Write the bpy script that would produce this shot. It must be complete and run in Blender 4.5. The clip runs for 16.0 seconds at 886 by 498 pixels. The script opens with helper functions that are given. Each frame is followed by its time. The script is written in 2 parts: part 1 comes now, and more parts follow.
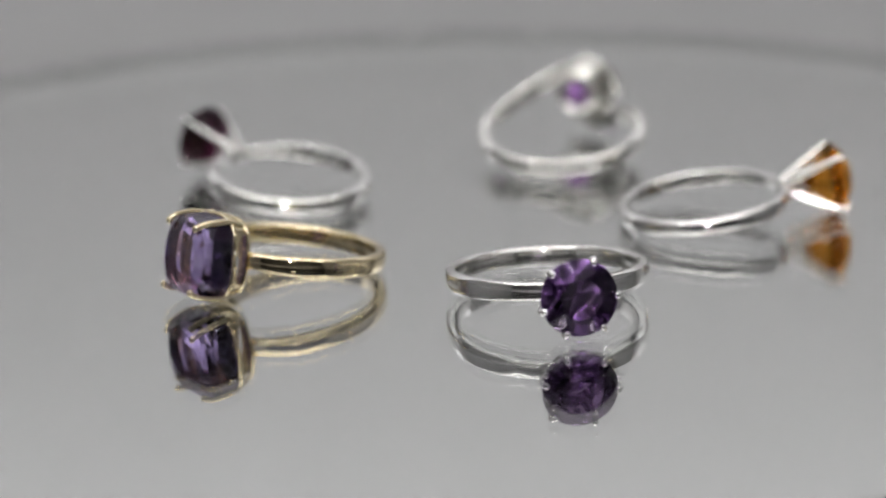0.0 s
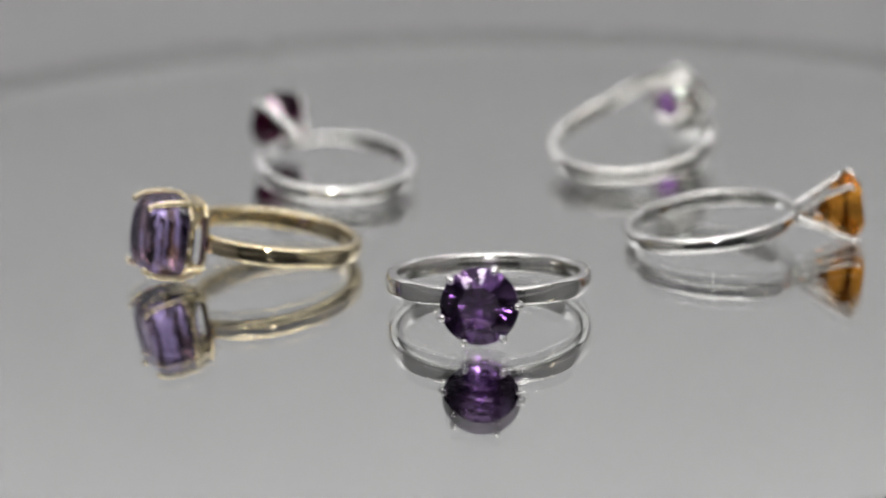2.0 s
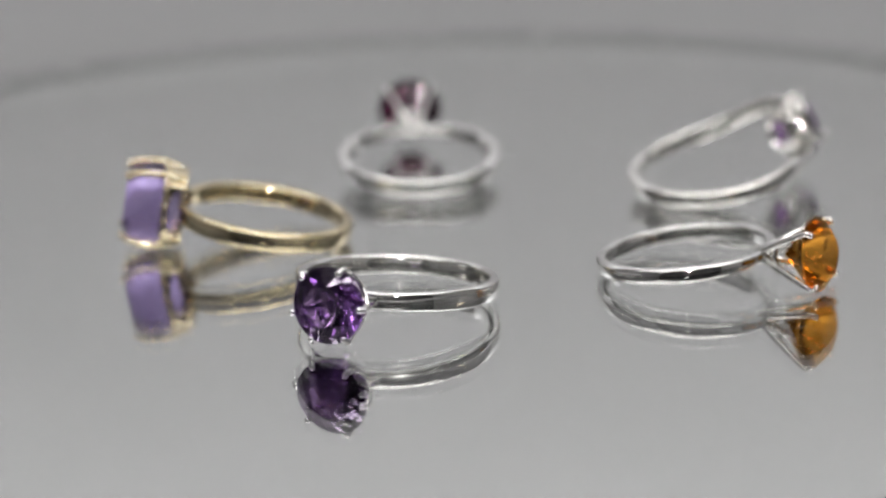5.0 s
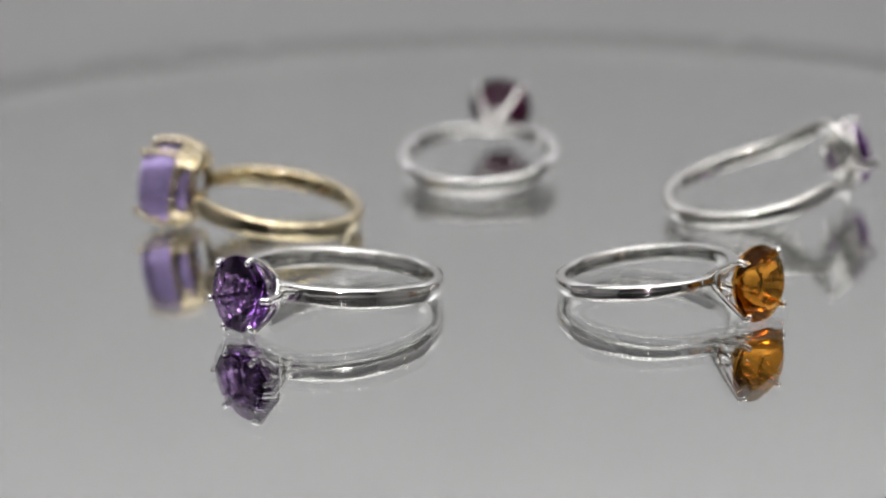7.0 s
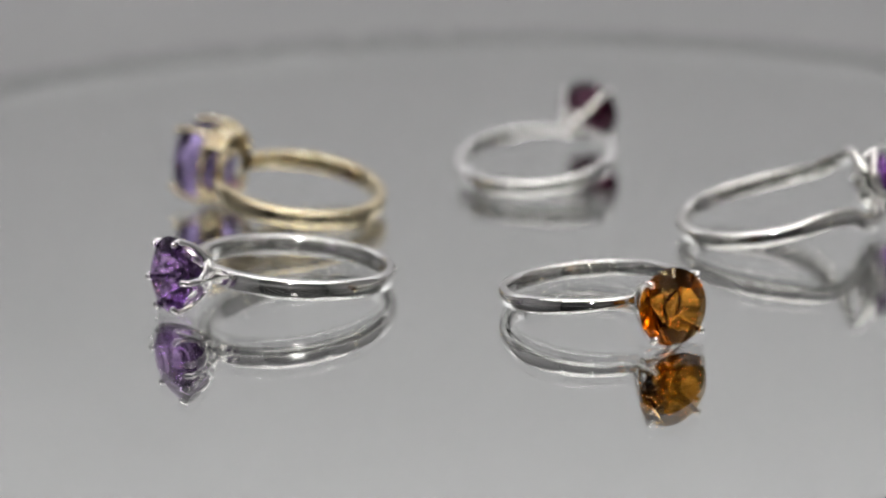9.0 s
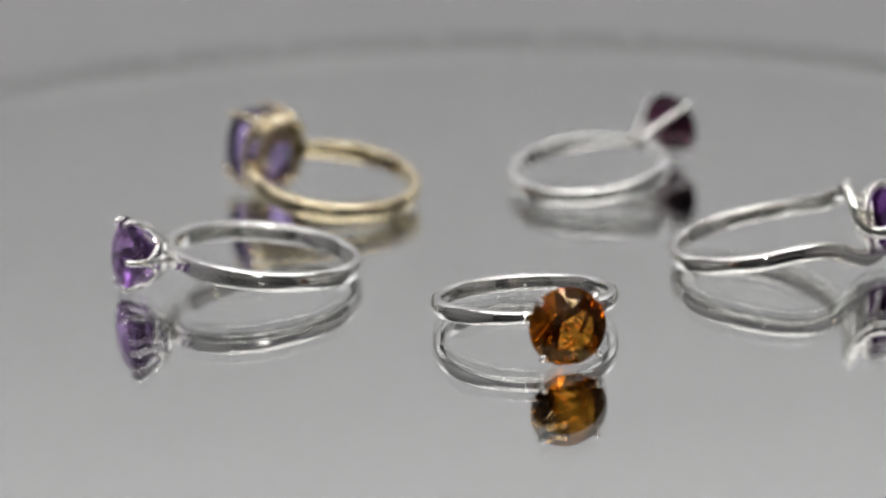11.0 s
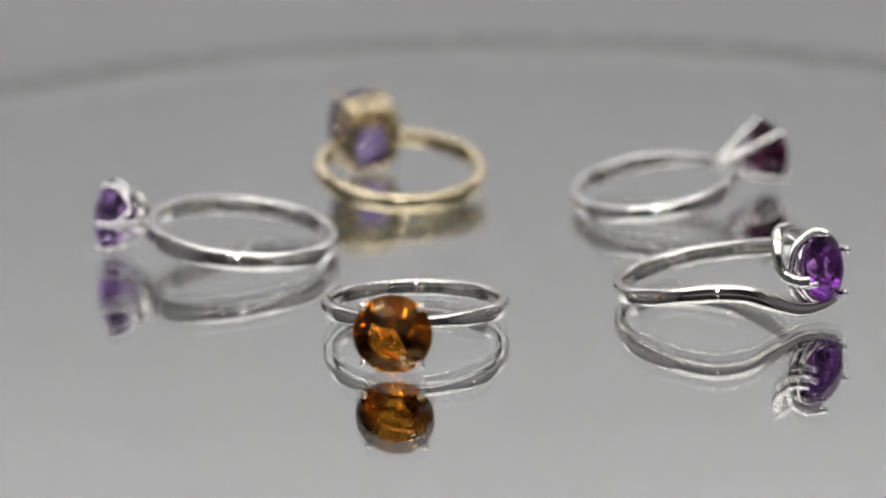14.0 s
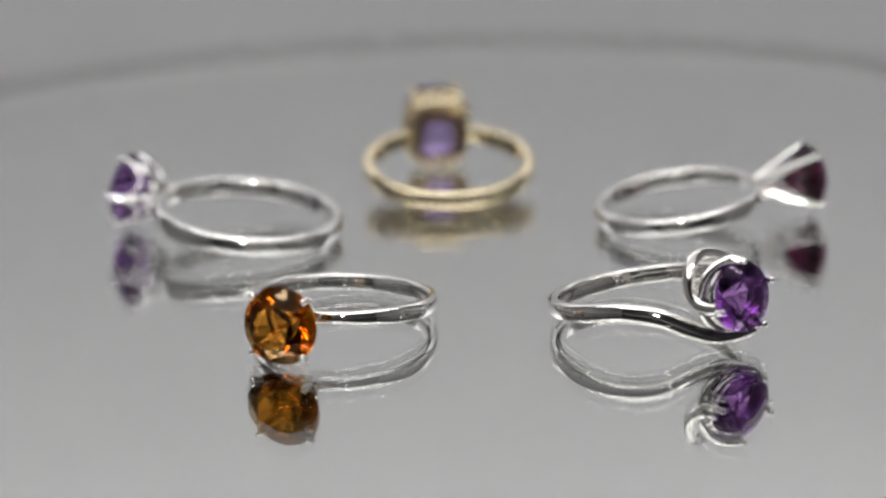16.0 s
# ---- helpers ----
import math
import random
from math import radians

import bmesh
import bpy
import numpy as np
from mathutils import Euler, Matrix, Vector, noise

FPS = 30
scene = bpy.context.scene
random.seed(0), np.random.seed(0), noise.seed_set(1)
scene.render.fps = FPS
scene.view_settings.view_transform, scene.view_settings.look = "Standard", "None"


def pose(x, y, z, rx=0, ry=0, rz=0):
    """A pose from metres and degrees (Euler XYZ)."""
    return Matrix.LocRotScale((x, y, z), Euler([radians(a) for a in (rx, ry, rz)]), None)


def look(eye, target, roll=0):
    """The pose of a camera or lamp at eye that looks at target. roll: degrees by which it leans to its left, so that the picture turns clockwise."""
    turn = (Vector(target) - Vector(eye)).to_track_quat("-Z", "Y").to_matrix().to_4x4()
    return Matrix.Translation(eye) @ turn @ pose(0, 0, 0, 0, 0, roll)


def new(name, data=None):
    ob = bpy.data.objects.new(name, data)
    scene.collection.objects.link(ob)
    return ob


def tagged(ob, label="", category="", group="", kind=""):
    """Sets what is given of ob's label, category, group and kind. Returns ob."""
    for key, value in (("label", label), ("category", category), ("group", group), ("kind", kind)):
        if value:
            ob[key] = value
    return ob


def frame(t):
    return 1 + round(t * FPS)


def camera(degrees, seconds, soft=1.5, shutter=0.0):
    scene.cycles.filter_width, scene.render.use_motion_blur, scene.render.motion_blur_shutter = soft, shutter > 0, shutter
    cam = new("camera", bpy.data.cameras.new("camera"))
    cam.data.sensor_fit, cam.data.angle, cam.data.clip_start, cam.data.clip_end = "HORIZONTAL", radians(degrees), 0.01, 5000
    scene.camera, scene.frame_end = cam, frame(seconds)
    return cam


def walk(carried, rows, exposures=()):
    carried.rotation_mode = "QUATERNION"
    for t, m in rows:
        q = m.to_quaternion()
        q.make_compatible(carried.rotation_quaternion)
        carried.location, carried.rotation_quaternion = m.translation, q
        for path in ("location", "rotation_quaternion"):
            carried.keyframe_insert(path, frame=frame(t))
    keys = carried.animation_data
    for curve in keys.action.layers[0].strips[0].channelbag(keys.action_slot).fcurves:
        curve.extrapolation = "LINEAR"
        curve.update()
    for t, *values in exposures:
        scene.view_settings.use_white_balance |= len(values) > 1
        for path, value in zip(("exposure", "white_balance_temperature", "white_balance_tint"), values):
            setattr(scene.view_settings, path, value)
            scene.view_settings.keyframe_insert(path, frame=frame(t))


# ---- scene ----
# ---------------------------------------------------------------- camera
MM = 0.001
EYE = (0.0, -0.34416, 0.10514)
cam = camera(14.42, 16.0, soft=2.2)
YAW, PITCH, ROLL = 0.193, -17.149, -1.48


def aim(sway, nod):
    """The camera's pose with a slight sway and nod of the tripod head, in degrees."""
    y, p = math.radians(YAW + sway), math.radians(PITCH + nod)
    return look(EYE, Vector(EYE) + Vector((-math.sin(y) * math.cos(p), math.cos(y) * math.cos(p), math.sin(p))), ROLL)


walk(cam, [(0, aim(-0.001, -0.026)), (2, aim(-0.005, -0.030)), (4, aim(-0.011, -0.008)), (6.5, aim(-0.011, 0.013)), (9, aim(-0.021, -0.002)),
           (11.3, aim(-0.002, 0.045)), (13.5, aim(0.014, 0.048)), (16, aim(0.017, 0.040))])
cam.data.dof.use_dof = True
cam.data.dof.focus_distance = 0.331
cam.data.dof.aperture_fstop = 16.0
cam.data.dof.aperture_blades = 0

# ---------------------------------------------------------------- light
scene.view_settings.exposure = -0.60
world = bpy.data.worlds.new("room_air")
scene.world = world
world.use_nodes = True
world.node_tree.nodes["Background"].inputs[0].default_value = (0.9, 0.95, 1.0, 1)
world.node_tree.nodes["Background"].inputs[1].default_value = 0.02


def area_lamp(name, eye, target, size, watts, colour, shape="RECTANGLE", size_y=None):
    d = bpy.data.lights.new(name, "AREA")
    d.shape, d.size, d.energy, d.color = shape, size, watts, colour
    if size_y:
        d.size_y = size_y
    ob = new(name, d)
    ob.matrix_world = look(eye, target)
    return ob


# a wide dim diffuser overhead (the lit points of its panel are built below), an unseen wash added
# to brighten the upper backdrop, a small lamp above and behind the camera, a weak warm one aside
area_lamp("overhead_diffuser_light", (0, -0.20, 0.757), (0, -0.20, 0), 1.40, 1.95, (1.0, 0.995, 1.0), size_y=1.25)
area_lamp("added_backdrop_wash", (0, 0.36, 0.42), (0, 0.46, 0.36), 1.3, 5.0, (0.985, 0.99, 1.0), size_y=0.10)
area_lamp("key_spot_light", (-0.012, -0.75, 0.245), (0, 0, 0), 0.034, 2.7, (1.0, 0.975, 0.95), "DISK")
area_lamp("side_spot_light", (0.75, -0.25, 0.30), (0, 0, 0), 0.03, 0.12, (1.0, 0.80, 0.55), "DISK")


# ---------------------------------------------------------------- materials
def material(name):
    m = bpy.data.materials.new(name)
    m.use_nodes = True
    nt = m.node_tree
    return m, nt, nt.nodes["Principled BSDF"]


def metal(name, colour, tarnish, rough):
    """Polished precious metal with fine scratches and a slightly dulled film."""
    m, nt, b = material(name)
    n, l = nt.nodes, nt.links
    b.inputs["Metallic"].default_value = 1.0
    tc = n.new("ShaderNodeTexCoord")
    big = n.new("ShaderNodeTexNoise")
    big.inputs["Scale"].default_value, big.inputs["Detail"].default_value = 420.0, 3.0
    fine = n.new("ShaderNodeTexNoise")
    fine.inputs["Scale"].default_value, fine.inputs["Detail"].default_value = 5200.0, 4.0
    mp = n.new("ShaderNodeMapping")
    mp.inputs["Scale"].default_value = (1.0, 1.0, 0.18)
    l.new(tc.outputs["Object"], big.inputs["Vector"])
    l.new(tc.outputs["Object"], mp.inputs["Vector"])
    l.new(mp.outputs["Vector"], fine.inputs["Vector"])
    ramp = n.new("ShaderNodeMix")
    ramp.data_type = "RGBA"
    ramp.inputs["A"].default_value, ramp.inputs["B"].default_value = (*colour, 1), (*tarnish, 1)
    l.new(big.outputs["Fac"], ramp.inputs["Factor"])
    l.new(ramp.outputs["Result"], b.inputs["Base Color"])
    mr = n.new("ShaderNodeMapRange")
    mr.inputs["From Min"].default_value, mr.inputs["From Max"].default_value = 0.3, 0.7
    mr.inputs["To Min"].default_value, mr.inputs["To Max"].default_value = rough * 0.6, rough * 1.5
    l.new(fine.outputs["Fac"], mr.inputs["Value"])
    l.new(mr.outputs["Result"], b.inputs["Roughness"])
    bump = n.new("ShaderNodeBump")
    bump.inputs["Strength"].default_value, bump.inputs["Distance"].default_value = 0.05, 0.00004
    l.new(big.outputs["Fac"], bump.inputs["Height"])
    l.new(bump.outputs["Normal"], b.inputs["Normal"])
    return m


def gem(name, colour, deep, ior, sheen=0.012):
    """Coloured crystal, faintly zoned: light takes on colour at each facet that it meets, so long ways through the stone come out deeper."""
    m, nt, b = material(name)
    n, l = nt.nodes, nt.links
    n.remove(b)
    glass = n.new("ShaderNodeBsdfGlass")
    glass.inputs["Roughness"].default_value = 0.0
    glass.inputs["IOR"].default_value = ior
    tc = n.new("ShaderNodeTexCoord")
    zone = n.new("ShaderNodeTexNoise")
    zone.inputs["Scale"].default_value, zone.inputs["Detail"].default_value = 260.0, 2.0
    l.new(tc.outputs["Object"], zone.inputs["Vector"])
    mix = n.new("ShaderNodeMix")
    mix.data_type = "RGBA"
    mix.inputs["A"].default_value, mix.inputs["B"].default_value = (*colour, 1), (*deep, 1)
    l.new(zone.outputs["Fac"], mix.inputs["Factor"])
    l.new(mix.outputs["Result"], glass.inputs["Color"])
    polish = n.new("ShaderNodeBsdfGlossy")
    polish.inputs["Roughness"].default_value = 0.02
    both = n.new("ShaderNodeMixShader")
    both.inputs[0].default_value = sheen
    l.new(glass.outputs["BSDF"], both.inputs[1])
    l.new(polish.outputs["BSDF"], both.inputs[2])
    l.new(both.outputs["Shader"], n["Material Output"].inputs["Surface"])
    return m


def matte(name, colour, dark, scale, rough, bump_d):
    m, nt, b = material(name)
    n, l = nt.nodes, nt.links
    tc = n.new("ShaderNodeTexCoord")
    a = n.new("ShaderNodeTexNoise")
    a.inputs["Scale"].default_value, a.inputs["Detail"].default_value = scale, 5.0
    f = n.new("ShaderNodeTexNoise")
    f.inputs["Scale"].default_value, f.inputs["Detail"].default_value = scale * 60, 3.0
    l.new(tc.outputs["Object"], a.inputs["Vector"])
    l.new(tc.outputs["Object"], f.inputs["Vector"])
    mix = n.new("ShaderNodeMix")
    mix.data_type = "RGBA"
    mix.inputs["A"].default_value, mix.inputs["B"].default_value = (*colour, 1), (*dark, 1)
    l.new(a.outputs["Fac"], mix.inputs["Factor"])
    l.new(mix.outputs["Result"], b.inputs["Base Color"])
    b.inputs["Roughness"].default_value = rough
    bump = n.new("ShaderNodeBump")
    bump.inputs["Strength"].default_value, bump.inputs["Distance"].default_value = 0.3, bump_d
    l.new(f.outputs["Fac"], bump.inputs["Height"])
    l.new(bump.outputs["Normal"], b.inputs["Normal"])
    return m


SILVER = metal("polished_silver", (0.95, 0.94, 0.91), (0.90, 0.885, 0.84), 0.035)
SATIN = metal("satin_silver", (0.94, 0.935, 0.92), (0.90, 0.89, 0.86), 0.10)
WHITE_GOLD = metal("rhodium_bright_silver", (0.94, 0.935, 0.92), (0.90, 0.89, 0.86), 0.035)
GOLD = metal("pale_yellow_gold", (0.89, 0.77, 0.53), (0.82, 0.69, 0.45), 0.05)
AMETHYST = gem("amethyst", (0.715, 0.585, 0.795), (0.635, 0.505, 0.735), 1.55, 0.02)
VIOLET = gem("violet_amethyst", (0.70, 0.50, 0.78), (0.62, 0.43, 0.72), 1.55)
LILAC = gem("lilac_amethyst", (0.75, 0.665, 0.885), (0.685, 0.60, 0.845), 1.55, 0.05)
CITRINE = gem("madeira_citrine", (0.86, 0.60, 0.24), (0.75, 0.46, 0.14), 1.55)
GARNET = gem("garnet", (0.40, 0.15, 0.27), (0.32, 0.12, 0.23), 1.76, 0.05)
PAPER = matte("mid_grey_backdrop_paper", (0.37, 0.366, 0.37), (0.345, 0.341, 0.345), 6.0, 0.9, 0.0004)
CLOTH = matte("grey_table_paper", (0.255, 0.253, 0.257), (0.235, 0.233, 0.237), 8.0, 0.9, 0.0003)
ROOM_PAINT = matte("grey_room_paint", (0.54, 0.54, 0.55), (0.48, 0.48, 0.49), 3.0, 0.9, 0.001)
# the darkness behind the camera is put into this wall colour, for the reflections
UNLIT_TONE = matte("unlit_wall_tone", (0.095, 0.095, 0.097), (0.08, 0.08, 0.082), 3.0, 0.9, 0.001)
PANEL = matte("white_panel_enamel", (0.80, 0.80, 0.80), (0.76, 0.76, 0.76), 8.0, 0.6, 0.0002)
LED, _nt, _b = material("led_phosphor")
_b.inputs["Emission Color"].default_value = (1.0, 0.985, 0.965, 1)
_b.inputs["Emission Strength"].default_value = 33.0
# the bevel's darker reflection, put into the colour of a disc below the glass
RIM_DARK = matte("dark_rim_reflection", (0.06, 0.06, 0.062), (0.05, 0.05, 0.052), 40.0, 0.7, 0.0001)
PALE_FLECK = matte("pale_fleck_matte", (0.24, 0.243, 0.243), (0.20, 0.203, 0.203), 300.0, 0.6, 0.00005)
PLINTH = matte("black_turntable_plastic", (0.03, 0.03, 0.03), (0.02, 0.02, 0.02), 30.0, 0.5, 0.0002)

GLASS, _nt, _b = material("clear_float_glass")
_b.inputs["Transmission Weight"].default_value = 1.0
_b.inputs["Roughness"].default_value = 0.0
_b.inputs["IOR"].default_value = 1.52
_b.inputs["Base Color"].default_value = (0.985, 0.99, 0.987, 1)
FOIL, _nt, _b = material("mirror_silvering")
_b.inputs["Metallic"].default_value = 1.0
_b.inputs["Roughness"].default_value = 0.0
_b.inputs["Base Color"].default_value = (0.93, 0.935, 0.93, 1)


# ---------------------------------------------------------------- mesh helpers (millimetres)
def finish(name, bm, mat, smooth=False, scale=MM):
    bmesh.ops.recalc_face_normals(bm, faces=bm.faces)
    for v in bm.verts:
        v.co *= scale
    me = bpy.data.meshes.new(name)
    bm.to_mesh(me)
    bm.free()
    me.materials.append(mat)
    for f in me.polygons:
        f.use_smooth = smooth
    return me


def part(name, bm, mat, parent, label="", smooth=False):
    """One mesh object under a thing or a part."""
    ob = new(name, finish(name, bm, mat, smooth))
    ob.parent = parent
    if label:
        tagged(ob, label)
    return ob


def sharp_by_angle(ob, degrees):
    ob.data.set_sharp_from_angle(angle=math.radians(degrees))


def sweep(bm, rings, closed=False, caps=True):
    """Joins loops of points into a tube."""
    rows = [[bm.verts.new(p) for p in r] for r in rings]
    n = len(rows[0])
    last = len(rows) if closed else len(rows) - 1
    for i in range(last):
        a, b = rows[i], rows[(i + 1) % len(rows)]
        for j in range(n):
            bm.faces.new((a[j], a[(j + 1) % n], b[(j + 1) % n], b[j]))
    if caps and not closed:
        bm.faces.new(rows[0][::-1])
        bm.faces.new(rows[-1])


def spline(points, steps):
    """A smooth line through the points (Catmull-Rom)."""
    p = [Vector(q) for q in points]
    p = [2 * p[0] - p[1]] + p + [2 * p[-1] - p[-2]]
    out = []
    for i in range(1, len(p) - 2):
        for k in range(steps):
            t = k / steps
            out.append(0.5 * (2 * p[i] + (p[i + 1] - p[i - 1]) * t + (2 * p[i - 1] - 5 * p[i] + 4 * p[i + 1] - p[i + 2]) * t * t
                              + (3 * p[i] - p[i - 1] - 3 * p[i + 1] + p[i + 2]) * t ** 3))
    out.append(p[-2])
    return out


def wire(bm, points, radii, sides=10, steps=6, flat=1.0, out=None, closed=False):
    """A round or flattened wire along a smooth line; radii run evenly from end to end."""
    line = spline(points, steps)
    rings = []
    for i, c in enumerate(line):
        a, b = line[max(i - 1, 0)], line[min(i + 1, len(line) - 1)]
        d = (b - a).normalized()
        ref = Vector(out) if out is not None else (Vector((0, 0, 1)) if abs(d.z) < 0.9 else Vector((1, 0, 0)))
        u = (ref - d * ref.dot(d)).normalized()
        v = d.cross(u)
        f = i / (len(line) - 1) * (len(radii) - 1)
        k = min(int(f), len(radii) - 2)
        r = radii[k] + (radii[k + 1] - radii[k]) * (f - k)
        rings.append([c + u * (r * flat * math.cos(s)) + v * (r * math.sin(s)) for s in [2 * math.pi * j / sides for j in range(sides)]])
    sweep(bm, rings)
    return line


def bead(bm, centre, r, squash=(1, 1, 1)):
    m = Matrix.Translation(centre) @ Matrix.Diagonal((*squash, 1))
    bmesh.ops.create_icosphere(bm, subdivisions=3, radius=r, matrix=m)


def smoothstep(x):
    x = max(0.0, min(1.0, x))
    return x * x * (3 - 2 * x)


def section(width, thick, crown, edge):
    """The outline across a shank: (outwards, along the finger), a little rounded inside, domed outside, the dome running smoothly into the rounded edges."""
    h, e = width / 2, edge
    i = e * 0.7
    dome = min(0.05, thick * 0.05)
    quarter = [math.pi / 8 * k for k in range(5)]
    pts = [(dome * (k / 3 - 1) ** 2, (h - i) * (k / 3 - 1)) for k in range(6)]
    pts += [(dome + i * (1 - math.cos(q)), h - i + i * math.sin(q)) for q in quarter]
    lean = 0.0
    for _ in range(4):
        reach = h - e + e * math.sin(lean)
        lean = math.atan(2 * crown / reach)
    base = thick - crown - e * math.cos(lean)
    turn = [(math.pi / 2 - lean) * k / 6 for k in range(7)]
    pts += [(base + e * math.sin(q), h - e + e * math.cos(q)) for q in turn]
    for k in range(1, 10):
        y = reach * (1 - k / 5)
        pts.append((thick - crown * (y / reach) ** 2, y))
    pts += [(base + e * math.sin(q), -h + e - e * math.cos(q)) for q in turn[::-1]]
    pts += [(dome + i - i * math.sin(q), -h + i - i * math.cos(q)) for q in quarter[:-1]]
    return pts


def shank(parent, mat, ro, width_of, thick_of, gap=0.0, crown=0.18, edge=0.30, back_crown=0.12, back_edge=0.52, steps=160, label=""):
    """The band: swept round the finger from the head and back to it, more rounded at its back. Angle 0 lies at the head."""
    bm = bmesh.new()
    rings = []
    closed = gap == 0.0
    n = steps if closed else steps + 1
    for i in range(n):
        a = gap + (2 * math.pi - 2 * gap) * i / steps
        off = min(a, 2 * math.pi - a)
        soft = smoothstep((off - 0.7) / 1.3)
        dome, fillet = crown + (back_crown - crown) * soft, edge + (back_edge - edge) * soft
        w, t = width_of(off), thick_of(off)
        ring = []
        for r, z in section(w, t, min(dome, t * 0.2), min(fillet, t * 0.42, w * 0.3)):
            rr = ro - t + r
            ring.append((rr * math.cos(a), rr * math.sin(a), z))
        rings.append(ring)
    sweep(bm, rings, closed=closed)
    ob = part("band", bm, mat, parent, label, smooth=True)
    sharp_by_angle(ob, 50)
    return ob


def brilliant(parent, mat, dia, x, label, twist=0.0, sides=8, shape=None, crown=0.15, pavilion=0.47, table=0.55, belly=0.60, sink=(0.42, 0.715), shoulder=0.47, steps=()):
    """A faceted stone with its table towards +x; shape(angle) scales the outline (y, z), steps adds rows of facets above or below the girdle."""
    bm = bmesh.new()
    r = dia / 2
    shape = shape or (lambda a: (math.cos(a), math.sin(a)))

    def ringpts(count, k, xx, ph):
        for i in range(count):
            a = 2 * math.pi * (i + ph) / count + twist
            y, z = shape(a)
            bm.verts.new((x + xx, r * k * y, r * k * z))
    ringpts(sides, table, crown * dia, 0.5)
    ringpts(sides, table + (1 - table) * shoulder, crown * dia * 0.62, 0.0)
    for count, k, lift, ph in steps:
        ringpts(count, k, crown * dia * lift, ph)
    ringpts(sides * 4, 1.0, 0.012 * dia, 0.0)
    ringpts(sides * 4, 1.0, -0.012 * dia, 0.0)
    ringpts(sides * 2, belly, -pavilion * dia * sink[0], 0.25)
    ringpts(sides, belly * 0.5, -pavilion * dia * sink[1], 0.0)
    bm.verts.new((x - pavilion * dia, 0, 0))
    bmesh.ops.convex_hull(bm, input=bm.verts)
    bmesh.ops.dissolve_limit(bm, angle_limit=math.radians(0.6), verts=bm.verts, edges=bm.edges)
    return part("gemstone", bm, mat, parent, label)


# ---------------------------------------------------------------- the set: table, backdrop, dark room
def box(bm, lo, hi):
    v = [bm.verts.new((x, y, z)) for x in (lo[0], hi[0]) for y in (lo[1], hi[1]) for z in (lo[2], hi[2])]
    for q in ((0, 1, 3, 2), (4, 6, 7, 5), (0, 4, 5, 1), (2, 3, 7, 6), (0, 2, 6, 4), (1, 5, 7, 3)):
        bm.faces.new([v[i] for i in q])


def setting(name, bm, mat, label, category, smooth=False):
    return tagged(new(name, finish(name, bm, mat, smooth, 1.0)), label, category, kind="structure")


TABLE_Z = -0.022


def build_backdrop():
    """A paper panel standing behind the set, curving a little at its foot, and grey paper laid over the table."""
    bm = bmesh.new()
    prof = []
    y0, rad = 0.455, 0.005
    for k in range(13):
        a = math.pi / 2 * k / 12
        prof.append((y0 + rad * math.sin(a), TABLE_Z + rad * (1 - math.cos(a))))
    prof.append((y0 + rad, 0.80))
    thick = 0.003
    outer = [(y + thick, z) for y, z in prof]
    loops = [[(x, y, z) for y, z in prof + outer[::-1]] for x in (-1.05, 1.05)]
    sweep(bm, loops)
    ob = setting("backdrop", bm, PAPER, "matte mid-grey paper standing behind the mirror", "backdrop", True)
    sharp_by_angle(ob, 40)
    bm = bmesh.new()
    box(bm, (-1.05, -1.2, TABLE_Z - 0.0045), (1.05, 0.48, TABLE_Z - 0.0005))
    setting("table_paper", bm, CLOTH, "matte mid-grey paper laid over the table", "table paper")


def build_room():
    t, x, y0, y1, h, f = 0.06, 1.4, -1.7, 0.85, 1.2, -0.78
    for name, lo, hi in (("wall_north", (-x, y1, f), (x, y1 + t, h)), ("wall_south", (-x, y0 - t, f), (x, y0, h)),
                         ("wall_east", (x, y0 - t, f), (x + t, y1 + t, h)), ("wall_west", (-x - t, y0 - t, f), (-x, y1 + t, h))):
        bm = bmesh.new()
        box(bm, lo, hi)
        setting(name, bm, UNLIT_TONE if name == "wall_south" else ROOM_PAINT, "unseen studio wall behind the camera, coloured dark as if unlit" if name == "wall_south" else "grey painted studio wall", "wall")
    for name, lo, hi in (("ceiling", (-x - t, y0 - t, h), (x + t, y1 + t, h + t)), ("floor", (-x - t, y0 - t, f - t), (x + t, y1 + t, f))):
        bm = bmesh.new()
        box(bm, lo, hi)
        setting(name, bm, ROOM_PAINT, "grey studio " + name, name)
    bm = bmesh.new()
    box(bm, (-1.1, -1.25, TABLE_Z - 0.045), (1.1, 0.5, TABLE_Z - 0.005))
    table = new("table")
    part_me = finish("tabletop", bm, ROOM_PAINT, False, 1.0)
    top = new("tabletop", part_me)
    top.parent = table
    for sx in (-1.03, 1.03):
        for sy in (-1.18, 0.43):
            bm = bmesh.new()
            box(bm, (sx - 0.03, sy - 0.03, f), (sx + 0.03, sy + 0.03, TABLE_Z - 0.045))
            leg = new("leg", finish("leg", bm, ROOM_PAINT, False, 1.0))
            leg.parent = table
    tagged(table, "plain grey studio table under the paper sweep", "table")


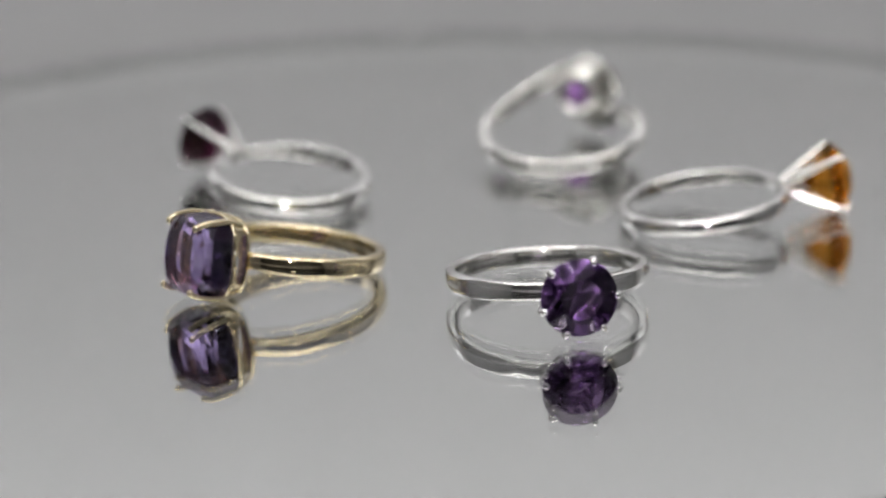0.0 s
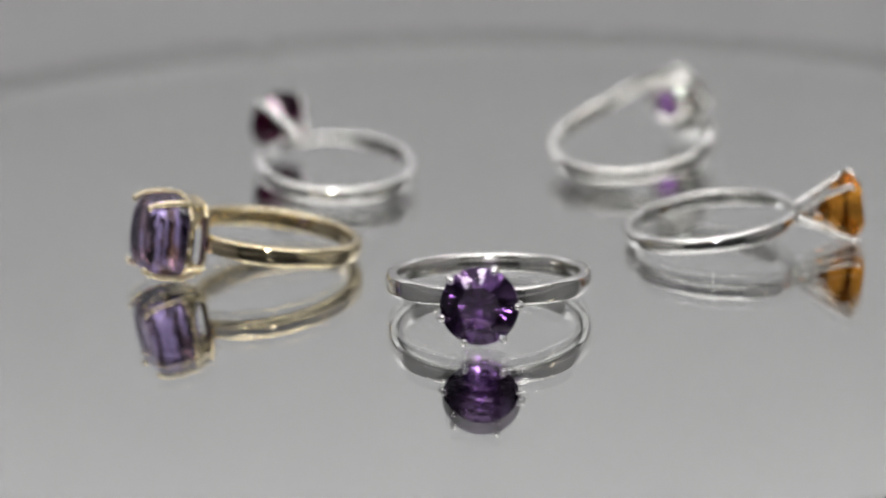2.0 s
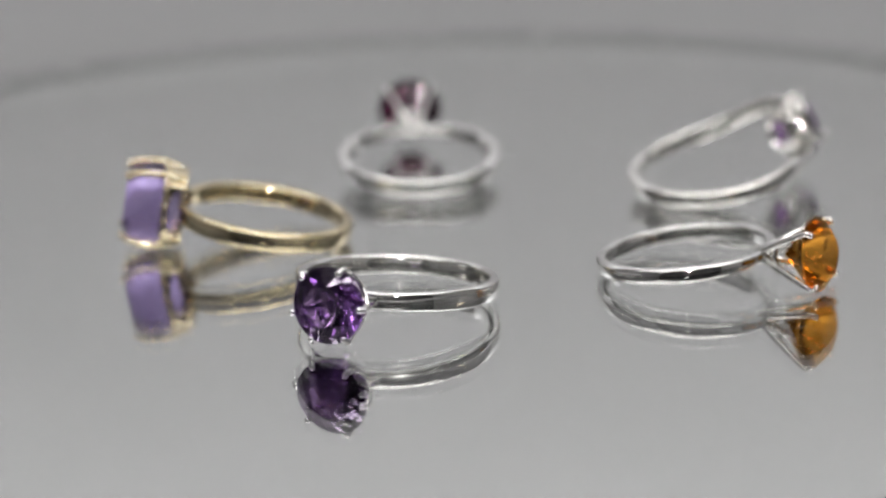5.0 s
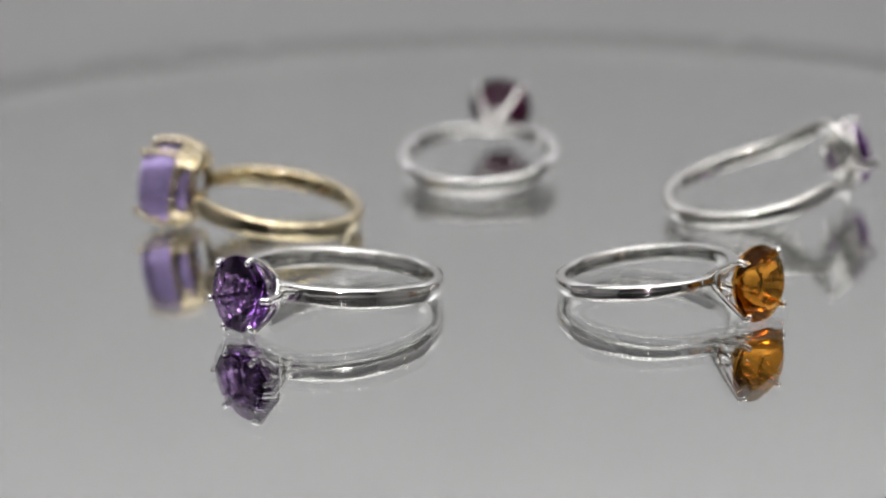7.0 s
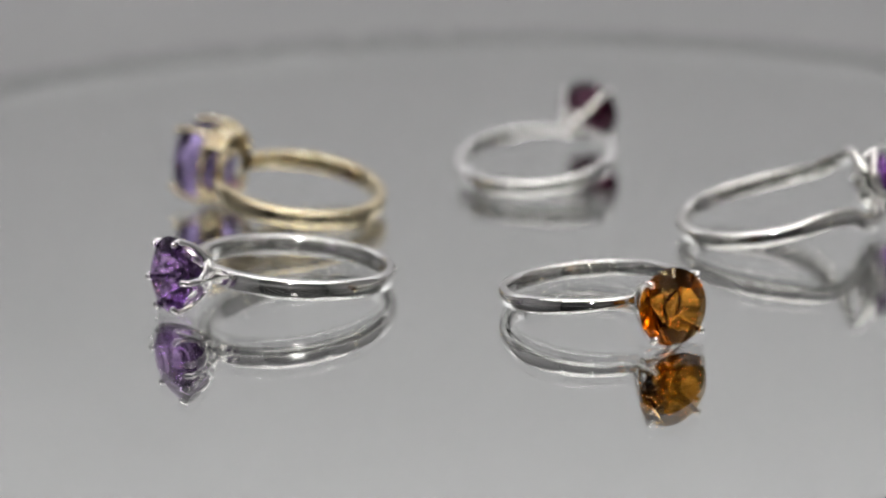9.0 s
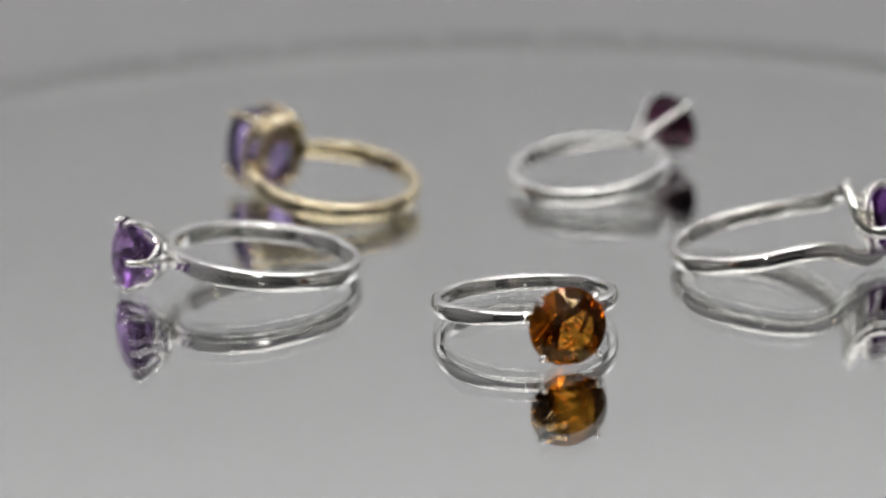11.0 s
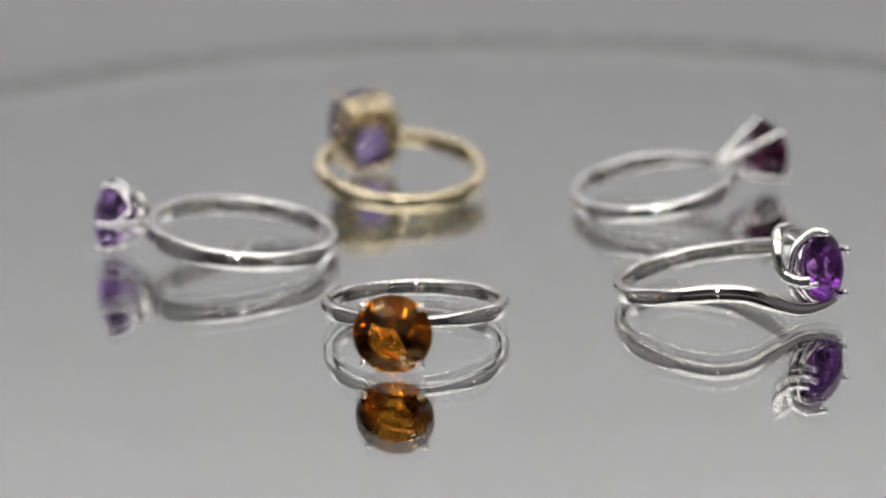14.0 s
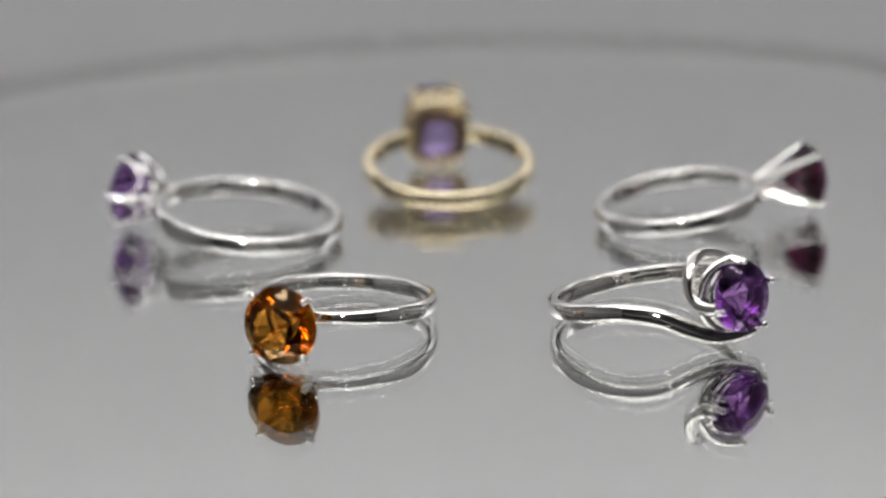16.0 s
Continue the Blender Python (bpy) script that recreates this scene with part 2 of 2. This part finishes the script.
def build_led_panel():
    """A ceiling light over the set: rows of bright points on a white tray."""
    panel = new("led_panel")
    tagged(panel, "wide white ceiling light panel with four rows of bright points", "light panel")
    bm = bmesh.new()
    box(bm, (-0.75, -0.85, 0.760), (0.75, 0.50, 0.785))
    tray = new("tray", finish("tray", bm, PANEL, False, 1.0))
    tray.parent = panel
    bm = bmesh.new()
    bm.faces.new([bm.verts.new((0.024 * math.cos(a), 0.024 * math.sin(a), 0)) for a in [-2 * math.pi * k / 16 for k in range(16)]])
    me = bpy.data.meshes.new("led")
    bm.to_mesh(me)
    bm.free()
    me.materials.append(LED)
    for i in range(13):
        for y in (-0.72, -0.46, -0.20, 0.12):
            led = new("led", me)
            led.parent = panel
            led.location = (-0.66 + 0.11 * i, y, 0.752)
    for sx in (-0.7, 0.7):
        for sy in (-0.80, 0.45):
            bm = bmesh.new()
            box(bm, (sx - 0.004, sy - 0.004, 0.785), (sx + 0.004, sy + 0.004, 1.2))
            rod = new("hanger", finish("hanger", bm, PANEL, False, 1.0))
            rod.parent = panel


build_backdrop()
build_room()
build_led_panel()


# ---------------------------------------------------------------- the revolving mirror
MIRROR_R, BEVEL, GLASS_T, BEVEL_DROP = 83.6, 10.5, 1.95, 0.8


def build_mirror():
    plate = new("round_mirror")
    tagged(plate, "round mirror of clear glass with a slanted polished rim", "mirror")

    def disc(levels, seg=256):
        bm = bmesh.new()
        rows = [[bm.verts.new((r * math.cos(2 * math.pi * i / seg), r * math.sin(2 * math.pi * i / seg), z)) for i in range(seg)] for r, z in levels]
        for a, b in zip(rows, rows[1:]):
            for i in range(seg):
                bm.faces.new((a[i], a[(i + 1) % seg], b[(i + 1) % seg], b[i]))
        bm.faces.new(rows[0][::-1])
        bm.faces.new(rows[-1])
        return bm
    out = MIRROR_R + BEVEL
    g = part("glass", disc([(out - 0.3, -GLASS_T), (out, -GLASS_T + 0.2), (out, -BEVEL_DROP - 0.15), (out - 0.3, -BEVEL_DROP), (MIRROR_R, 0.0)]), GLASS, plate,
             "clear glass plate with a wide bevelled rim")
    g.visible_shadow = False
    part("silvering", disc([(MIRROR_R, -GLASS_T - 0.12), (MIRROR_R, -GLASS_T - 0.02)]), FOIL, plate, "bright mirror coating under the glass")
    # added disc whose dark colour stands for what the bevel would mirror
    part("rim_dark_disc", disc([(out - 0.4, -GLASS_T - 0.28), (out - 0.4, -GLASS_T - 0.14)]), RIM_DARK, plate, "dark disc under the bevel, coloured for the rim's darker reflection")
    # little pale flecks along the bevel, turning with the mirror
    rng = random.Random(4)
    for az in (82.8, 93.1, 121.0, 160.0, 167.2, 176.0, 189.0, 198.5, 219.0, 228.7):
        bm = bmesh.new()
        half = rng.uniform(0.7, 1.3)
        n = 7
        lo, hi = [], []
        for k in range(n):
            u = 0.08 + 0.84 * k / (n - 1)
            w = half * math.sin(math.pi * (0.12 + 0.76 * k / (n - 1))) * rng.uniform(0.7, 1.1)
            rr, z = MIRROR_R + BEVEL * u, -BEVEL_DROP * u + 0.012
            for row, sgn in ((lo, -1), (hi, 1)):
                row.append((rr, sgn * w, z))
        top_v = [bm.verts.new(p) for p in lo + hi[::-1]]
        low_v = [bm.verts.new((p[0], p[1], p[2] - 0.01)) for p in lo + hi[::-1]]
        bm.faces.new(top_v)
        bm.faces.new(low_v[::-1])
        for k in range(len(top_v)):
            k2 = (k + 1) % len(top_v)
            bm.faces.new((top_v[k], low_v[k], low_v[k2], top_v[k2]))
        fleck = part("fleck", bm, PALE_FLECK, plate, "small pale fleck across the bevel")
        fleck.matrix_basis = pose(0, 0, 0, 0, 0, az)
    stand = new("turntable")
    tagged(stand, "low black display turntable under the mirror", "turntable")
    part("platform", disc([(86, -16.0), (88, -15.0), (88, -2.8), (87.4, -GLASS_T - 0.3)], 128), PLINTH, stand)
    part("foot", disc([(70, -21.9), (72, -21.0), (72, -16.2), (71, -16.02)], 96), PLINTH, stand)
    return plate, stand


# ---------------------------------------------------------------- rings
def ring_pose(cx, cy, heading, ro, width, reach, height):
    """Lies on the back of its band and the foot of its head: the head end is lifted."""
    s = (height - width / 2) / (ro + reach)
    tilt = math.asin(s)
    z = ro * s + width / 2 * math.cos(tilt)
    return pose(cx * MM, cy * MM, z * MM, 0, 0, heading) @ pose(0, 0, 0, 0, -math.degrees(tilt), 0)


def prong(parent, mat, base, mid, tip, over, r0, r1, label="", tip_r=0.0, flat=1.0):
    """A claw from the seat up past the girdle, bent over the stone, with a rounded end."""
    bm = bmesh.new()
    wire(bm, [base, mid, tip, over], [r0, (r0 + r1) / 2, r1, r1 * 0.92], sides=12, steps=6, flat=flat)
    ob = part("prong", bm, mat, parent, label, smooth=True)
    bm = bmesh.new()
    bead(bm, over, tip_r or r1 * 1.02)
    part("tip", bm, mat, ob, smooth=True)
    return ob


def loop_wire(bm, centre_x, ry, rz, r, sides=8, seg=48, shape=None):
    rings = []
    for i in range(seg):
        a = 2 * math.pi * i / seg
        y, z = shape(a) if shape else (math.cos(a), math.sin(a))
        n = Vector((0, y, z)).normalized()
        c = Vector((centre_x, ry * y, rz * z))
        rings.append([c + n * (r * math.cos(s)) + Vector((r * math.sin(s), 0, 0)) for s in [2 * math.pi * j / sides for j in range(sides)]])
    sweep(bm, rings, closed=True)


def build_amethyst_ring():
    top = new("amethyst_ring")
    tagged(top, "silver ring with a round purple amethyst in six claws", "ring", "gemstone rings")
    shank(top, SATIN, 9.98, lambda a: 1.8 + 0.2 * smoothstep((a - 0.35) / 0.6), lambda a: 1.25, crown=0.035, edge=0.34)
    x, d = 13.88, 7.38
    brilliant(top, AMETHYST, d, x, "round brilliant-cut purple amethyst", twist=0.2)
    bm = bmesh.new()
    loop_wire(bm, 10.35, 1.55, 1.55, 0.36)
    part("collar", bm, WHITE_GOLD, top, smooth=True)
    bm = bmesh.new()
    rings = []
    for i in range(48):
        a = 2 * math.pi * i / 48
        rings.append([(xx, k * math.cos(a), k * math.sin(a)) for xx, k in ((10.0, 0.9), (9.9, 1.4), (10.4, 1.75), (10.8, 2.05), (10.86, 1.93), (10.45, 1.5), (10.25, 1.05))])
    sweep(bm, rings, closed=True)
    cup = part("cup", bm, WHITE_GOLD, top, "polished cup at the foot of the claws", smooth=True)
    sharp_by_angle(cup, 50)
    # six claws, with arched openings between them
    turns = [math.radians(t) for t in (67, 136, 196, 247, 306, 361)]
    for a in turns:
        c, s = math.cos(a), math.sin(a)
        prong(top, WHITE_GOLD, (10.1, 1.3 * c, 1.3 * s), (11.6, 2.75 * c, 2.75 * s), (x - 0.05, 3.84 * c, 3.84 * s), (x + 0.55, 3.56 * c, 3.56 * s), 0.50, 0.34, tip_r=0.35)
    for i in range(6):
        a0, a1 = turns[i], turns[(i + 1) % 6]
        if a1 - a0 > math.pi:
            a1 -= 2 * math.pi
        if a0 - a1 > math.pi:
            a1 += 2 * math.pi
        am = (a0 + a1) / 2
        bm = bmesh.new()
        pts = [(12.6, 3.45 * math.cos(a0), 3.45 * math.sin(a0)), (11.7, 2.95 * math.cos(a0 + (am - a0) * 0.5), 2.95 * math.sin(a0 + (am - a0) * 0.5)),
               (11.35, 2.7 * math.cos(am), 2.7 * math.sin(am)),
               (11.7, 2.95 * math.cos(a1 + (am - a1) * 0.5), 2.95 * math.sin(a1 + (am - a1) * 0.5)), (12.6, 3.45 * math.cos(a1), 3.45 * math.sin(a1))]
        wire(bm, pts, [0.22, 0.24, 0.22], sides=10, steps=5)
        part("scallop", bm, WHITE_GOLD, top, smooth=True)
    return top, ring_pose(8.91, -19.89, -78.95, 9.98, 2.0, 13.88, 4.0)


def build_four_claw_ring(name, label, stone_label, stone_mat, ro, d, x, at, heading, height, wide=2.0, sides=8, turns=(45, 135, 225, 315)):
    top = new(name)
    tagged(top, label, "ring", "gemstone rings")
    shank(top, WHITE_GOLD, ro, lambda a: 1.1 + (wide - 1.1) * smoothstep((a - 0.1) / 1.1), lambda a: 1.1 + 0.1 * smoothstep(a), crown=0.06, edge=0.36)
    brilliant(top, stone_mat, d, x, stone_label, twist=0.1, crown=0.19, sides=sides, steps=((2 * sides, 0.848, -0.47, 0.0),))
    r = d / 2
    for t in turns:
        a = math.radians(t)
        c, s = math.cos(a), math.sin(a)
        prong(top, WHITE_GOLD, (ro - 0.7, 0.40 * c, 0.40 * s), (ro + 1.5, 0.50 * r * c, 0.50 * r * s), (x, (r + 0.14) * c, (r + 0.14) * s),
              (x + 0.62, (r - 0.06) * c, (r - 0.06) * s), 0.54, 0.29, tip_r=0.32)
    bm = bmesh.new()
    loop_wire(bm, ro + 1.2, r * 0.40, r * 0.40, 0.24)
    part("gallery_rail", bm, WHITE_GOLD, top, smooth=True)
    return top, ring_pose(*at, heading, ro, wide, x, height)


def cushion(a):
    """A rounded rectangle, taller than wide."""
    c, s = math.cos(a), math.sin(a)
    n = 3.2
    k = (abs(c) ** n + abs(s) ** n) ** (-1 / n)
    return 0.85 * k * c, 1.0 * k * s


def build_gold_ring():
    top = new("gold_ring")
    tagged(top, "pale yellow gold ring with a large cushion-cut lilac stone", "ring", "gemstone rings")
    ro = 9.29
    shank(top, GOLD, ro, lambda a: 1.7 + 0.3 * smoothstep((a - 0.3) / 0.8), lambda a: 1.25, gap=0.36, crown=0.07, edge=0.36, back_crown=0.08)
    x, d = 10.6, 8.2
    brilliant(top, LILAC, d, x, "large cushion-cut lilac amethyst", sides=12, shape=cushion, crown=0.45, pavilion=0.26, table=0.66, belly=0.88, sink=(0.47, 0.76), shoulder=0.86,
              steps=((16, 0.995, 0.30, 0.25), (20, 0.865, 0.82, 0.5)))
    # a box of sheet gold round the stone's back: closed above and below, an arched opening in each flank, open behind
    bm = bmesh.new()
    seg, levels = 120, 14
    rows = []
    for j in range(levels + 1):
        u = j / levels
        rows.append([bm.verts.new((8.4 + 1.9 * u, d / 2 * (0.90 + 0.09 * u) * y, d / 2 * (0.90 + 0.09 * u) * z))
                     for y, z in (cushion(2 * math.pi * i / seg) for i in range(seg))])
    for j in range(levels):
        u = (j + 0.5) / levels
        for i in range(seg):
            a = 2 * math.pi * (i + 0.5) / seg
            off = min(abs(a), abs(a - math.pi), abs(a - 2 * math.pi)) / math.radians(36)
            if off < 1 and 0.14 < u < 0.16 + 0.66 * math.sqrt(1 - off * off):
                continue
            k = (i + 1) % seg
            bm.faces.new((rows[j][i], rows[j][k], rows[j + 1][k], rows[j + 1][i]))
    bmesh.ops.recalc_face_normals(bm, faces=bm.faces)
    bmesh.ops.solidify(bm, geom=bm.faces, thickness=0.36)
    bmesh.ops.delete(bm, geom=[v for v in bm.verts if not v.link_faces], context="VERTS")
    wall = part("gallery_wall", bm, GOLD, top, "sheet gold wall with an arched opening in each flank", smooth=True)
    sharp_by_angle(wall, 40)
    for xx, k, rr, text in ((8.4, 0.89, 0.28, "lower gold rail of the open gallery"), (10.25, 0.985, 0.25, "upper gold rail under the stone")):
        bm = bmesh.new()
        loop_wire(bm, xx, d / 2 * k, d / 2 * k, rr, sides=10, seg=96, shape=cushion)
        part("gallery_rail", bm, GOLD, top, text, smooth=True)
    for i in range(16):
        y, z = cushion(2 * math.pi * (i + 0.5) / 16)
        bm = bmesh.new()
        bmesh.ops.create_icosphere(bm, subdivisions=2, radius=0.32, matrix=Matrix.Translation((10.2, d / 2 * y, d / 2 * z)))
        part("bead", bm, GOLD, wall, smooth=True)
    # the back of the box, with one upright opening
    bm = bmesh.new()
    rim, hole = [], []
    for i in range(72):
        a = 2 * math.pi * (i + 0.5) / 72
        y, z = cushion(a)
        rim.append(bm.verts.new((8.35, d / 2 * 0.90 * y, d / 2 * 0.90 * z)))
        hole.append(bm.verts.new((8.35, 1.75 * y / 0.85, 2.35 * z - 0.95)))
    for i in range(72):
        k = (i + 1) % 72
        bm.faces.new((rim[i], rim[k], hole[k], hole[i]))
    bmesh.ops.solidify(bm, geom=bm.faces, thickness=0.35)
    back = part("gallery_back", bm, GOLD, top, "sheet gold back with one upright opening", smooth=True)
    sharp_by_angle(back, 40)
    for t in (52, 128, 232, 308):
        a = math.radians(t)
        y, z = cushion(a)
        y, z = y * d / 2, z * d / 2
        prong(top, GOLD, (8.8, y * 0.90, z * 0.90), (10.8, y * 1.03, z * 1.03), (13.2, y * 0.99, z * 0.99), (14.2, y * 0.87, z * 0.87), 0.40, 0.31, tip_r=0.35)
    return top, ring_pose(-15.98, -11.22, -139.2, ro, 2.0, 12.6, 4.7)


def build_swirl_ring():
    top = new("bypass_ring")
    tagged(top, "silver bypass ring whose shank swirls round a purple stone", "ring", "gemstone rings")
    ro, x, d = 9.33, 12.3, 6.65
    r = d / 2
    # the shank is one bar: its lower end dips under the stone, the upper one climbs over it and curls back to a claw
    line = spline([(12.5, 0.9, -3.5), (11.4, -0.5, -3.7), (10.0, -2.2, -3.4), (8.6, -4.2, -2.25), (6.9, -6.0, -0.85), (4.1, -7.8, -0.05), (0, -8.72, 0), (-4.4, -7.55, 0), (-7.55, -4.4, 0),
                   (-8.72, 0, 0), (-7.55, 4.4, 0), (-4.4, 7.55, 0), (0, 8.72, 0), (4.1, 7.8, 0.3), (6.9, 6.0, 0.85), (8.4, 4.2, 1.75), (9.3, 2.0, 2.85), (9.5, -0.4, 3.95),
                   (9.5, -2.6, 4.15), (9.8, -4.1, 3.0), (10.0, -4.7, 1.5), (10.6, -4.7, 0.4), (11.6, -4.5, -0.2), (12.7, -4.2, -0.35)], 8)
    n = len(line) - 1
    bm = bmesh.new()
    rings = []
    for i, c in enumerate(line):
        t = (line[min(i + 1, n)] - line[max(i - 1, 0)]).normalized()
        f = i / n
        lean = smoothstep((f - 0.74) / 0.12)
        ref = Vector((c.x, c.y, 0)).normalized() * (1 - lean) + Vector((0.15, c.y * 0.25, c.z * 0.25 + 0.2)).normalized() * lean
        u = (ref - t * ref.dot(t)).normalized()
        v = t.cross(u)
        grow = smoothstep(f / 0.10) * (1 - 0.66 * smoothstep((f - 0.62) / 0.22))
        w, th = 0.75 + 1.05 * grow, 0.7 + 0.55 * grow
        rings.append([c + u * (a - th / 2) + v * b for a, b in section(w, th, 0.07 * th, min(0.42 * th, 0.32 * w))])
    sweep(bm, rings)
    ob = part("shank", bm, SILVER, top, "polished bar whose ends sweep under and over the stone", smooth=True)
    sharp_by_angle(ob, 60)
    head = []
    head.append(brilliant(top, VIOLET, d, x, "round brilliant-cut violet amethyst", twist=0.3, sides=10, steps=((20, 0.848, -0.60, 0.0),)))
    # an open basket: a shallow cup, a rail under the girdle and a ribbon that rises behind the stone to its upper claw
    bm = bmesh.new()
    rings = []
    for i in range(64):
        a = 2 * math.pi * i / 64
        rings.append([(xx, k * math.cos(a), k * math.sin(a)) for xx, k in ((9.5, 1.35), (9.2, 1.6), (9.35, 2.1), (9.9, 2.65), (10.7, 3.12), (10.8, 3.02), (10.0, 2.4), (9.6, 1.7))])
    sweep(bm, rings, closed=True)
    cup = part("cup", bm, SILVER, top, "shallow silver cup behind the stone", smooth=True)
    sharp_by_angle(cup, 50)
    head.append(cup)
    for xx, k, rr, text in ((11.35, 3.05, 0.26, "silver rail under the stone"),):
        bm = bmesh.new()
        loop_wire(bm, xx, k, k, rr, sides=10, seg=64)
        head.append(part("basket_rail", bm, SILVER, top, text, smooth=True))
    bm = bmesh.new()
    wire(bm, [(9.9, -0.6, -2.9), (10.3, -2.4, -2.3), (10.6, -3.5, -0.8), (10.8, -3.5, 1.2), (11.2, -2.5, 2.8), (12.0, -0.9, 3.6), (12.9, 0.1, 3.45)],
         [0.38, 0.55, 0.55, 0.42], sides=12, steps=8, flat=0.7, out=(1, 0, 0))
    head.append(part("ribbon", bm, SILVER, top, "silver ribbon curving behind the stone", smooth=True))
    for t in (88, 15, 298, 193):
        a = math.radians(t)
        c, s = math.cos(a), math.sin(a)
        head.append(prong(top, SILVER, (9.6, 1.5 * c, 1.5 * s), (10.7, 2.8 * c, 2.8 * s), (x - 0.1, (r + 0.22) * c, (r + 0.22) * s), (x + 0.75, (r + 0.02) * c, (r + 0.02) * s), 0.45, 0.34, tip_r=0.36))
    # the setting is turned a little against the shank
    for ob in head:
        ob.matrix_basis = pose((x + 0.3) * MM, -0.45 * MM, 0, 0, 0, -7.0) @ pose(-x * MM, 0, 0)
    return top, ring_pose(12.25, 29.7, 79.0, ro, 2.0, x, 4.85)


mirror, turntable = build_mirror()
RINGS = [
    build_amethyst_ring(),
    build_four_claw_ring("citrine_ring", "silver ring with a round golden-brown citrine in four claws", "round brilliant-cut golden citrine", CITRINE,
                         9.04, 7.4, 14.05, (26.0, 4.4), 10.05, 3.5, 1.65, 12),
    build_four_claw_ring("garnet_ring", "silver ring with a round dark red garnet in four claws", "round brilliant-cut dark red garnet", GARNET,
                         8.9, 6.95, 14.2, (-17.55, 16.4), 133.0, 3.95, 1.85),
    build_gold_ring(),
    build_swirl_ring(),
]

# ---------------------------------------------------------------- the turning
TURN = -7.729


def motions():
    """Everything on the turntable goes round its axis together."""
    for thing, m in RINGS + [(mirror, pose(0, 0, 0)), (turntable, pose(0, 0, 0))]:
        walk(thing, [(t / 2, pose(0, 0, 0, 0, 0, TURN * t / 2) @ m) for t in range(33)])


motions()
